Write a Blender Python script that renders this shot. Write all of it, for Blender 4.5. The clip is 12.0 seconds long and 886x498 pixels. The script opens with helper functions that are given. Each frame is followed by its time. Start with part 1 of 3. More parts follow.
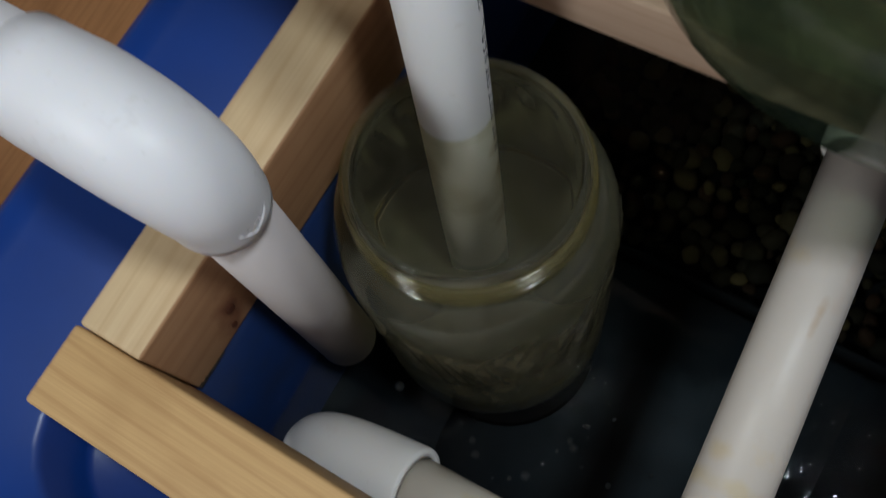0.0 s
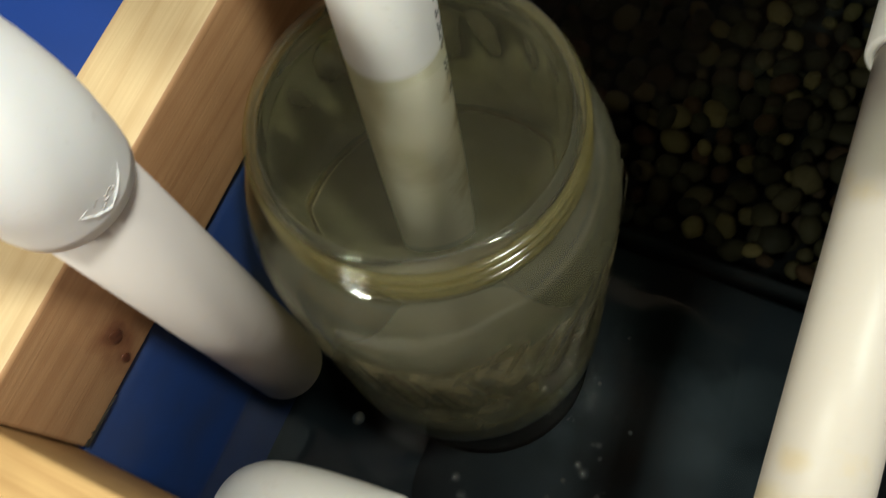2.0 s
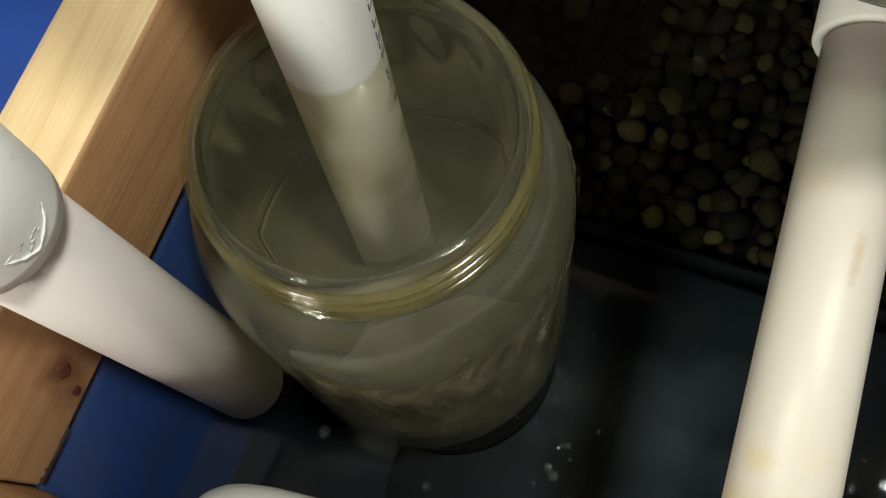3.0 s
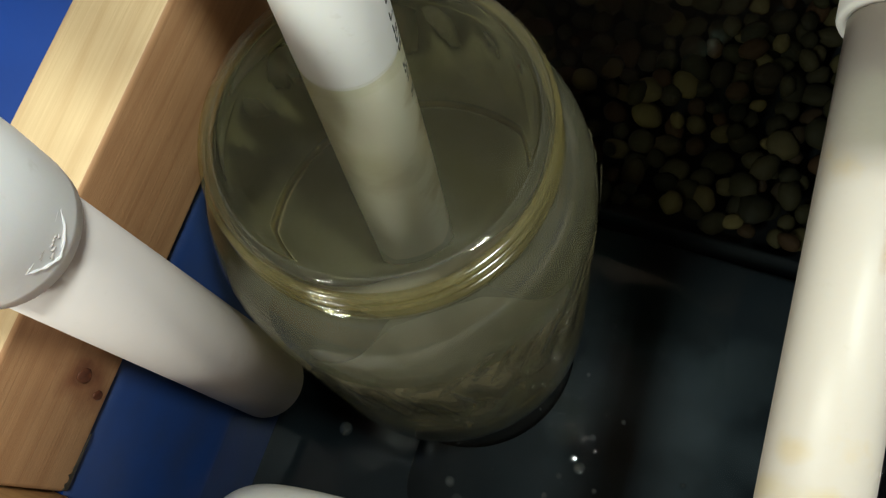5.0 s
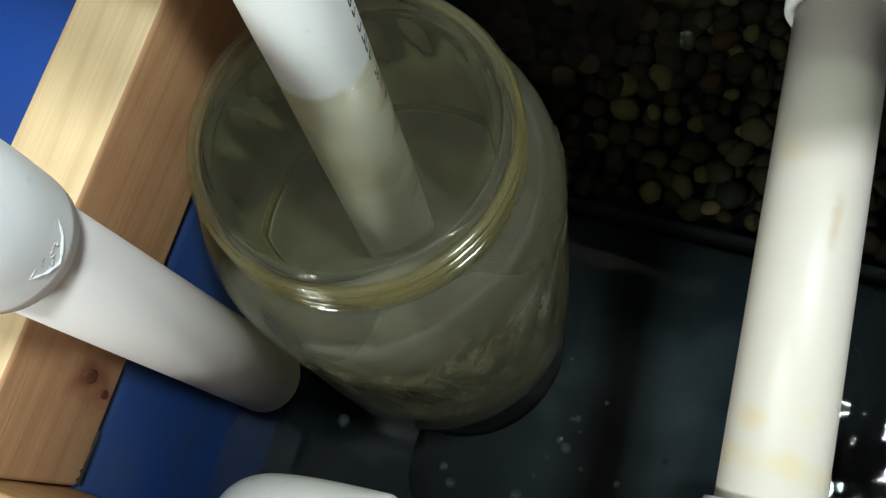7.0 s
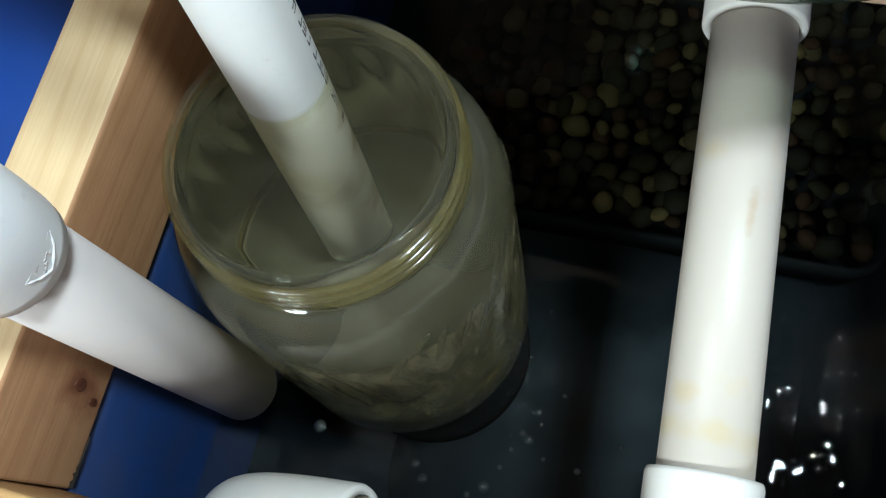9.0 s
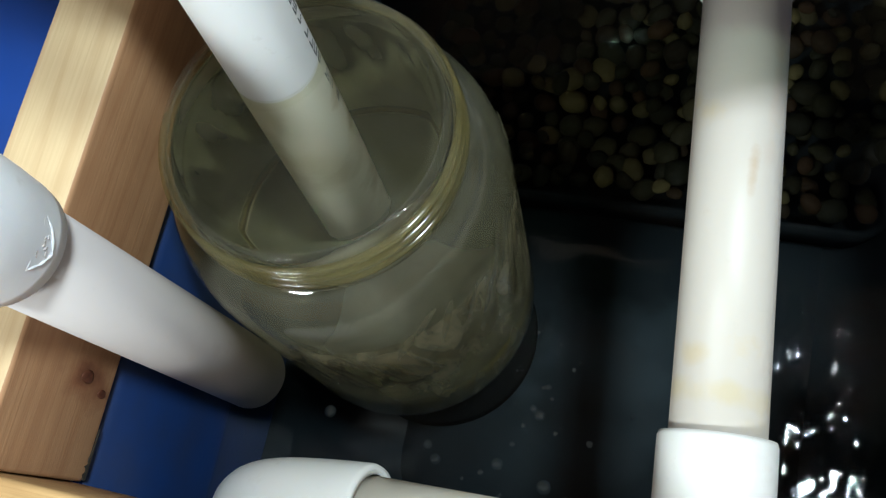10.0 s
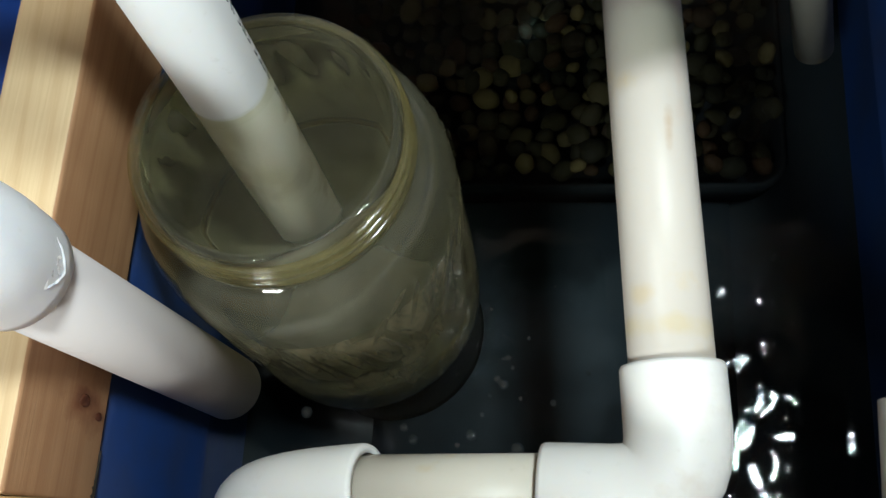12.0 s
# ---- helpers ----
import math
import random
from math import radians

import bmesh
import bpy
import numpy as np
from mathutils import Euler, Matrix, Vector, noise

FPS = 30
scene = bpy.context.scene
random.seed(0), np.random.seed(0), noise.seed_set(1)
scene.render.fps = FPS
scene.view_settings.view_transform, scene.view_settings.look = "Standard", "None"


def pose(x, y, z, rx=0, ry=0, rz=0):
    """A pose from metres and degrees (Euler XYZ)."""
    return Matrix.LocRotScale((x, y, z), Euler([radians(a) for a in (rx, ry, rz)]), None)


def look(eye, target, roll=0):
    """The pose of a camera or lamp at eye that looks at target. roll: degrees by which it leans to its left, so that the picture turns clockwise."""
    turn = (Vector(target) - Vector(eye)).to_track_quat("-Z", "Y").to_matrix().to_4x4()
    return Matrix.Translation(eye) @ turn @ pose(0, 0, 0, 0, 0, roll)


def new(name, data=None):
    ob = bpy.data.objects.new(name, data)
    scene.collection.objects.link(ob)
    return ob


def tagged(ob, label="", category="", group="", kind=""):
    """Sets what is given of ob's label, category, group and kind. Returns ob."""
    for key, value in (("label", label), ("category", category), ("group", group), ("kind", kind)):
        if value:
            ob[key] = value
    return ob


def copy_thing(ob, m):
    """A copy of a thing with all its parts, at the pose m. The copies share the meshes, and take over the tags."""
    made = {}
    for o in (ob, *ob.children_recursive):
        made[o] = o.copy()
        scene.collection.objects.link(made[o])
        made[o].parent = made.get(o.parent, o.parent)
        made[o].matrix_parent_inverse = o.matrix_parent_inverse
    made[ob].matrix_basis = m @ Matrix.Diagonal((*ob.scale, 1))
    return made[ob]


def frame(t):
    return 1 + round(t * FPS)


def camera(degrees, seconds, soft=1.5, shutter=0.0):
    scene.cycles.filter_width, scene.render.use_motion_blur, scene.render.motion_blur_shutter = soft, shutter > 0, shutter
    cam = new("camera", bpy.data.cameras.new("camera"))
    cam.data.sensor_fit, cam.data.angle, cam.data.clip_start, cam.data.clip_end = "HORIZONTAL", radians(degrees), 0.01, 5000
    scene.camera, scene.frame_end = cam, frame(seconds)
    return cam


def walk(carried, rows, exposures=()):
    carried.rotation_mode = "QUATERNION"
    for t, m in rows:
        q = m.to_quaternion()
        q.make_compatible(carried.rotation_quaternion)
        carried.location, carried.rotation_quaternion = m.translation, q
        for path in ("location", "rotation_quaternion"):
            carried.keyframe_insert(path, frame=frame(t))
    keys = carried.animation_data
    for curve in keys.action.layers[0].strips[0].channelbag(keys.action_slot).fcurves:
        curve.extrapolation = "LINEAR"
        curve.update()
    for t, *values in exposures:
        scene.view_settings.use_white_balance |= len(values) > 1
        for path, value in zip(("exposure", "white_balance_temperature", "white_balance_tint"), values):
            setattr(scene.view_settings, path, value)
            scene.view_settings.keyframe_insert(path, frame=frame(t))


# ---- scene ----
cam = camera(50.8, 12.0, soft=1.25, shutter=0.3)
# rows: seconds, eye, target, roll
PATH = [
    (0, (0.2293, 0.0242, 0.3979), (0.1236, 0.0971, 0.0723), -26.54),
    (0.2, (0.2341, 0.0188, 0.3688), (0.1332, 0.0879, 0.0408), -28.56),
    (0.5, (0.2435, 0.0218, 0.3552), (0.1623, 0.0979, 0.0234), -26.36),
    (0.8, (0.2313, 0.0205, 0.3450), (0.1550, 0.0991, 0.0126), -29.79),
    (1, (0.2271, 0.0178, 0.3439), (0.1488, 0.0938, 0.0114), -33.42),
    (1.5, (0.2171, 0.0258, 0.2889), (0.1164, 0.1003, -0.0380), -33.97),
    (2, (0.2036, 0.0344, 0.2793), (0.1068, 0.1227, -0.0453), -24.71),
    (2.2, (0.2026, 0.0437, 0.2839), (0.1115, 0.1443, -0.0387), -20.11),
    (2.5, (0.2118, 0.0467, 0.2783), (0.1174, 0.1436, -0.0446), -24.86),
    (3, (0.2054, 0.0474, 0.2743), (0.1196, 0.1356, -0.0534), -24.59),
    (5, (0.1982, 0.0498, 0.2708), (0.1111, 0.1324, -0.0580), -28.13),
    (5.5, (0.1993, 0.0493, 0.2665), (0.1135, 0.1365, -0.0614), -27.21),
    (6, (0.2011, 0.0475, 0.2638), (0.1129, 0.1318, -0.0642), -28.36),
    (6.5, (0.2055, 0.0466, 0.2760), (0.1131, 0.1277, -0.0517), -31.46),
    (7, (0.2164, 0.0458, 0.2893), (0.1260, 0.1277, -0.0388), -31.80),
    (9, (0.2384, 0.0285, 0.3168), (0.1517, 0.1237, -0.0087), -29.14),
    (9.5, (0.2339, 0.0268, 0.3173), (0.1423, 0.1203, -0.0073), -31.38),
    (10, (0.2404, 0.0210, 0.3119), (0.1524, 0.1141, -0.0138), -32.81),
    (10.5, (0.2411, 0.0141, 0.3202), (0.1764, 0.1138, -0.0090), -24.17),
    (11, (0.2135, -0.0090, 0.3524), (0.1667, 0.1006, 0.0233), -17.74),
    (11.5, (0.2089, 0.0021, 0.3477), (0.1515, 0.1106, 0.0199), -23.63),
    (12, (0.2259, -0.0102, 0.3449), (0.1712, 0.0959, 0.0158), -25.56),
]
EXPOSURE = [(0.0, -1.15, 5900, 4), (0.5, -1.2, 7300, 4), (1.2, -1.05, 8300, 4), (1.5, -0.34, 7200, -3), (2.5, 0.0, 6900, -4), (6.0, 0.03, 6250, -7), (7.2, 0.12, 5850, -8), (9.0, 0.15, 5600, -6), (12.0, 0.06, 5900, -4)]
walk(cam, [(t, look(eye, target, roll)) for t, eye, target, roll in PATH], EXPOSURE)

# ---- world and light ----
world = bpy.data.worlds.new("world")
world.use_nodes = True
world.node_tree.nodes["Background"].inputs[0].default_value = (0.5, 0.5, 0.5, 1)
world.node_tree.nodes["Background"].inputs[1].default_value = 0.02
scene.world = world


def lamp(place, aim, size, watts, colour):
    data = bpy.data.lights.new("room_lamp_light", "AREA")
    data.shape, data.size, data.size_y = "RECTANGLE", size[0], size[1]
    data.energy, data.color = watts, colour
    ob = new("room_lamp_light", data)
    ob.matrix_world = look(place, aim)
    return ob


LAMP_WALL, LAMP_CEILING = (-0.36, -1.25, 1.58), (0.68, 0.18, 1.55)
lamp(LAMP_WALL, (0.1, 0.15, 0.0), (0.34, 0.34), 35.0, (1.0, 0.98, 0.95))
lamp(LAMP_CEILING, (0.40, 0.14, 0.0), (0.19, 0.20), 30.0, (0.97, 0.99, 1.0))


# ---- materials ----
def material(name):
    m = bpy.data.materials.new(name)
    m.use_nodes = True
    nt = m.node_tree
    return m, nt, nt.nodes["Principled BSDF"]


def node(nt, kind, **values):
    n = nt.nodes.new(kind)
    for key, v in values.items():
        n.inputs[key.replace("_", " ")].default_value = v
    return n


def coords(nt, scale=(1, 1, 1)):
    tc = nt.nodes.new("ShaderNodeTexCoord")
    mp = nt.nodes.new("ShaderNodeMapping")
    mp.inputs["Scale"].default_value = scale
    nt.links.new(tc.outputs["Object"], mp.inputs["Vector"])
    return mp.outputs["Vector"]


def ramp(nt, fac, stops):
    r = nt.nodes.new("ShaderNodeValToRGB")
    el = r.color_ramp.elements
    while len(el) < len(stops):
        el.new(0.5)
    for e, (p, c) in zip(el, stops):
        e.position, e.color = p, (*c, 1) if len(c) == 3 else c
    nt.links.new(fac, r.inputs["Fac"])
    return r.outputs["Color"]


def noise_fac(nt, vec, scale, detail=4.0, rough=0.6, distort=0.0):
    n = node(nt, "ShaderNodeTexNoise", Scale=scale, Detail=detail, Roughness=rough, Distortion=distort)
    nt.links.new(vec, n.inputs["Vector"])
    return n.outputs["Fac"]


def mixc(nt, fac, a, b, mode="MIX"):
    m = nt.nodes.new("ShaderNodeMix")
    m.data_type, m.blend_type = "RGBA", mode
    for sock, v in ((m.inputs[0], fac), (m.inputs[6], a), (m.inputs[7], b)):
        if isinstance(v, (int, float)):
            sock.default_value = v
        elif isinstance(v, tuple):
            sock.default_value = (*v, 1)
        else:
            nt.links.new(v, sock)
    return m.outputs[2]


def bump(nt, bsdf, fac, strength, distance):
    b = node(nt, "ShaderNodeBump", Strength=strength, Distance=distance)
    nt.links.new(fac, b.inputs["Height"])
    nt.links.new(b.outputs["Normal"], bsdf.inputs["Normal"])


def pvc(name, colour, stain=(0.62, 0.45, 0.17), amount=0.25, rough=0.42):
    m, nt, b = material(name)
    v = coords(nt)
    f1 = noise_fac(nt, v, 28, 5, 0.6)
    f2 = noise_fac(nt, v, 140, 4, 0.65)
    spots = ramp(nt, f1, [(0.60, (0, 0, 0)), (0.74, (amount, amount, amount))])
    c = mixc(nt, spots, colour, stain)
    grime = ramp(nt, f2, [(0.62, (0, 0, 0)), (0.80, (0.22, 0.22, 0.22))])
    c = mixc(nt, grime, c, (0.42, 0.36, 0.28))
    nt.links.new(c, b.inputs["Base Color"])
    r = ramp(nt, f1, [(0.3, (rough - 0.08,) * 3), (0.7, (rough + 0.14,) * 3)])
    nt.links.new(r, b.inputs["Roughness"])
    b.inputs["IOR"].default_value = 1.5
    b.inputs["Subsurface Weight"].default_value = 0.12
    b.inputs["Subsurface Radius"].default_value = (0.004, 0.003, 0.002)
    bump(nt, b, f2, 0.15, 0.0006)
    return m


def wood(name, axis, light, dark, rough=0.62):
    m, nt, b = material(name)
    sc = [9.0, 9.0, 9.0]
    sc[axis] = 0.55
    v = coords(nt, tuple(sc))
    warp = noise_fac(nt, v, 3.2, 3, 0.5)
    wv = nt.nodes.new("ShaderNodeTexWave")
    wv.wave_type, wv.bands_direction = "BANDS", "DIAGONAL"
    wv.inputs["Scale"].default_value, wv.inputs["Distortion"].default_value = 5.5, 6.5
    wv.inputs["Detail"].default_value, wv.inputs["Detail Scale"].default_value = 3.0, 1.2
    nt.links.new(v, wv.inputs["Vector"])
    rings = ramp(nt, wv.outputs["Fac"], [(0.1, light), (0.78, tuple(0.92 * l + 0.08 * d for l, d in zip(light, dark))), (1.0, tuple(0.72 * l + 0.28 * d for l, d in zip(light, dark)))])
    sf = [110.0, 110.0, 110.0]
    sf[axis] = 1.6
    fibre = noise_fac(nt, coords(nt, tuple(sf)), 7.0, 4, 0.7)
    c = mixc(nt, ramp(nt, fibre, [(0.35, (0, 0, 0)), (0.8, (0.4, 0.4, 0.4))]), rings, dark)
    blot = noise_fac(nt, coords(nt), 14, 3, 0.5)
    c = mixc(nt, ramp(nt, blot, [(0.5, (0, 0, 0)), (0.75, (0.35, 0.35, 0.35))]), c, tuple(0.8 * x for x in dark))
    nt.links.new(c, b.inputs["Base Color"])
    b.inputs["Roughness"].default_value = rough
    bump(nt, b, fibre, 0.35, 0.0006)
    return m


PVC_WHITE = pvc("pvc_white", (0.76, 0.725, 0.735), stain=(0.46, 0.36, 0.31), amount=0.6)
PVC_GREY = pvc("pvc_greyish", (0.57, 0.51, 0.50), stain=(0.43, 0.33, 0.28), amount=0.55)
# the spout's plastic has a much darker base colour than the other pipes
PVC_DULL = pvc("pvc_dull", (0.21, 0.20, 0.17), amount=0.5)
PVC_ELBOW = pvc("pvc_elbow", (0.84, 0.82, 0.845), stain=(0.52, 0.46, 0.42), amount=0.35)
PVC_CREAM = pvc("pvc_cream", (0.68, 0.62, 0.53), stain=(0.66, 0.47, 0.16), amount=0.45)
PVC_FITTING = pvc("pvc_fitting", (0.80, 0.765, 0.735), stain=(0.58, 0.47, 0.40), amount=0.35)


def plastic(name, colour, rough, vary=0.3, scale=12.0, gloss=0.5):
    m, nt, b = material(name)
    v = coords(nt)
    f = noise_fac(nt, v, scale, 5, 0.6)
    c = mixc(nt, ramp(nt, f, [(0.35, (0, 0, 0)), (0.75, (vary,) * 3)]), colour, tuple(0.45 * x + 0.01 for x in colour))
    nt.links.new(c, b.inputs["Base Color"])
    b.inputs["Specular IOR Level"].default_value = gloss
    b.inputs["Roughness"].default_value = rough
    bump(nt, b, noise_fac(nt, v, 260, 3, 0.6), 0.12, 0.0004)
    return m


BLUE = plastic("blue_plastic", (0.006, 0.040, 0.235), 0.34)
# mottled grime on the blue, darkened further for the shade inside the tub
BLUE_SHADED_GRIMY = plastic("shaded_grimy_blue_plastic", (0.005, 0.026, 0.120), 0.5, 0.85, 22.0)
LINER = plastic("liner_light_pools", (0.0085, 0.0115, 0.0145), 0.8, 1.0, 14.0, 0.08)
PAINT = plastic("wall_paint", (0.52, 0.52, 0.51), 0.8, 0.08, 2.0)
BLACK_MATT = plastic("matt_black_plastic", (0.008, 0.009, 0.010), 0.8, gloss=0.08)
INK = plastic("printing_ink", (0.015, 0.015, 0.018), 0.6)


def patches(m, spots, grain=90):
    """Patches of their own ragged shape round given points (place, reach, strength, tone)."""
    nt = m.node_tree
    b = nt.nodes["Principled BSDF"]
    c = b.inputs["Base Color"].links[0].from_socket
    tc = nt.nodes.new("ShaderNodeTexCoord")
    wob = noise_fac(nt, tc.outputs["Object"], grain, 4, 0.5)
    for place, reach, strength, tone in spots:
        mp = nt.nodes.new("ShaderNodeMapping")
        mp.inputs["Scale"].default_value = tuple(1 / r for r in reach)
        mp.inputs["Location"].default_value = tuple(-p / r for p, r in zip(place, reach))
        nt.links.new(tc.outputs["Object"], mp.inputs["Vector"])
        ln = nt.nodes.new("ShaderNodeVectorMath")
        ln.operation = "LENGTH"
        nt.links.new(mp.outputs["Vector"], ln.inputs[0])
        add = nt.nodes.new("ShaderNodeMath")
        add.operation = "MULTIPLY_ADD"
        nt.links.new(wob, add.inputs[0])
        add.inputs[1].default_value = 1.6
        nt.links.new(ln.outputs["Value"], add.inputs[2])
        f = ramp(nt, add.outputs[0], [(0.0, (strength,) * 3), (1.0, (strength,) * 3), (1.0, (0, 0, 0))])
        r = f.node.color_ramp.elements
        r[0].position, r[1].position, r[2].position = 0.0, 0.62, 1.0
        half = nt.nodes.new("ShaderNodeMath")
        half.operation = "MULTIPLY"
        half.inputs[1].default_value = 0.55
        nt.links.new(add.outputs[0], half.inputs[0])
        nt.links.new(half.outputs[0], f.node.inputs["Fac"])
        c = mixc(nt, f, c, tone)
    nt.links.new(c, b.inputs["Base Color"])
    return m


def stained_pvc(name, colour, spots):
    """Cream pipe with dirty patches of their own shape."""
    return patches(pvc(name, colour, amount=0.30), spots)


PVC_STAINED = stained_pvc("pvc_stained", (0.565, 0.505, 0.45), [
    ((0.0125, -0.062, 0.020), (0.040, 0.006, 0.040), 0.40, (0.56, 0.44, 0.20)),
    ((0.0210, -0.043, 0.022), (0.006, 0.008, 0.012), 0.50, (0.50, 0.35, 0.13)),
    ((0.0000, -0.047, 0.030), (0.007, 0.006, 0.012), 0.42, (0.56, 0.42, 0.20)),
    ((0.0115, 0.030, 0.035), (0.003, 0.013, 0.012), 0.55, (0.42, 0.28, 0.16)),
    ((0.0170, 0.070, 0.028), (0.004, 0.050, 0.014), 0.25, (0.55, 0.36, 0.26)),
])
# pale pools: light on the water and bottom put into the liner's colour
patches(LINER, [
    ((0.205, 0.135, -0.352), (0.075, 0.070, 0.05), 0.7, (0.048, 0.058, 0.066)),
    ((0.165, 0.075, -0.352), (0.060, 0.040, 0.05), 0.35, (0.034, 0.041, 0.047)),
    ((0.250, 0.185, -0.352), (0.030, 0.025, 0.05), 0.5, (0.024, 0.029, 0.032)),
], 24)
PVC_INLET = patches(pvc("pvc_inlet", (0.86, 0.845, 0.85), amount=0.05), [
    ((0.0126, 0.0330, 0.182), (0.012, 0.012, 0.012), 0.60, (0.44, 0.34, 0.18)),
    ((0.0140, 0.0290, 0.150), (0.012, 0.012, 0.009), 0.60, (0.38, 0.29, 0.15)),
    ((0.0080, 0.0060, 0.128), (0.020, 0.020, 0.016), 0.32, (0.40, 0.34, 0.20)),
    ((0.0145, 0.0210, 0.085), (0.016, 0.016, 0.026), 0.60, (0.42, 0.32, 0.15)),
    ((-0.0140, 0.0060, 0.165), (0.012, 0.012, 0.030), 0.45, (0.50, 0.45, 0.32)),
])
PINE_Y = wood("pine_along_y", 1, (0.67, 0.50, 0.29), (0.44, 0.26, 0.12))
# darker, redder pine for the inner face: its shade put into the colour
PINE_SHADED = wood("pine_shaded_side", 1, (0.45, 0.25, 0.125), (0.25, 0.10, 0.04))
patches(PINE_SHADED, [
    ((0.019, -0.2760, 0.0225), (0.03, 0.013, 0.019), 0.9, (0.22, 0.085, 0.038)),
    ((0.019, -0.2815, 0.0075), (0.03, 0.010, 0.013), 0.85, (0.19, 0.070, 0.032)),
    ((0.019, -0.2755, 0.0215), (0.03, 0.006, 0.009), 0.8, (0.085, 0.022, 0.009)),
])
PINE_X = wood("pine_along_x", 0, (0.63, 0.40, 0.175), (0.36, 0.18, 0.06))
PINE_PINK = wood("pine_pinkish", 0, (0.62, 0.44, 0.32), (0.40, 0.22, 0.13))
FLOOR_WOOD = wood("floor_wood", 1, (0.42, 0.20, 0.08), (0.22, 0.09, 0.03), 0.45)


def knot_material():
    m, nt, b = material("knot_wood")
    tc = nt.nodes.new("ShaderNodeTexCoord")
    mp = nt.nodes.new("ShaderNodeMapping")
    mp.inputs["Scale"].default_value = (0.0, 1.0, 1.0)
    nt.links.new(tc.outputs["Object"], mp.inputs["Vector"])
    ln = nt.nodes.new("ShaderNodeVectorMath")
    ln.operation = "LENGTH"
    nt.links.new(mp.outputs["Vector"], ln.inputs[0])
    sc = nt.nodes.new("ShaderNodeMath")
    sc.operation = "MULTIPLY_ADD"
    sc.inputs[1].default_value = 72.0
    nt.links.new(ln.outputs["Value"], sc.inputs[0])
    half = nt.nodes.new("ShaderNodeMath")
    half.operation = "MULTIPLY_ADD"
    half.inputs[1].default_value, half.inputs[2].default_value = 0.9, -0.42
    nt.links.new(noise_fac(nt, tc.outputs["Object"], 320, 4, 0.6), half.inputs[0])
    nt.links.new(half.outputs[0], sc.inputs[2])
    c = ramp(nt, sc.outputs[0], [(0.06, (0.06, 0.014, 0.006)), (0.18, (0.09, 0.025, 0.010)), (0.32, (0.11, 0.035, 0.014)), (0.52, (0.14, 0.05, 0.02))])
    nt.links.new(c, b.inputs["Base Color"])
    b.inputs["Roughness"].default_value = 0.55
    return m


KNOT = knot_material()
DIRT = plastic("dark_dirt", (0.03, 0.022, 0.014), 0.8)


def pebbles_material():
    m, nt, b = material("pebble_stone")
    info = nt.nodes.new("ShaderNodeObjectInfo")
    c = ramp(nt, info.outputs["Random"], [(0.0, (0.010, 0.009, 0.005)), (0.25, (0.025, 0.021, 0.010)), (0.42, (0.010, 0.009, 0.006)), (0.55, (0.036, 0.017, 0.008)), (0.64, (0.013, 0.012, 0.007)), (0.82, (0.098, 0.074, 0.029)), (0.92, (0.036, 0.029, 0.014)), (1.0, (0.012, 0.010, 0.006))])
    f = noise_fac(nt, coords(nt), 160, 4, 0.6)
    c = mixc(nt, ramp(nt, f, [(0.35, (0, 0, 0)), (0.75, (0.4,) * 3)]), c, (0.020, 0.017, 0.010))
    nt.links.new(c, b.inputs["Base Color"])
    b.inputs["Roughness"].default_value = 0.7
    b.inputs["Specular IOR Level"].default_value = 0.06
    return m


PEBBLE = pebbles_material()


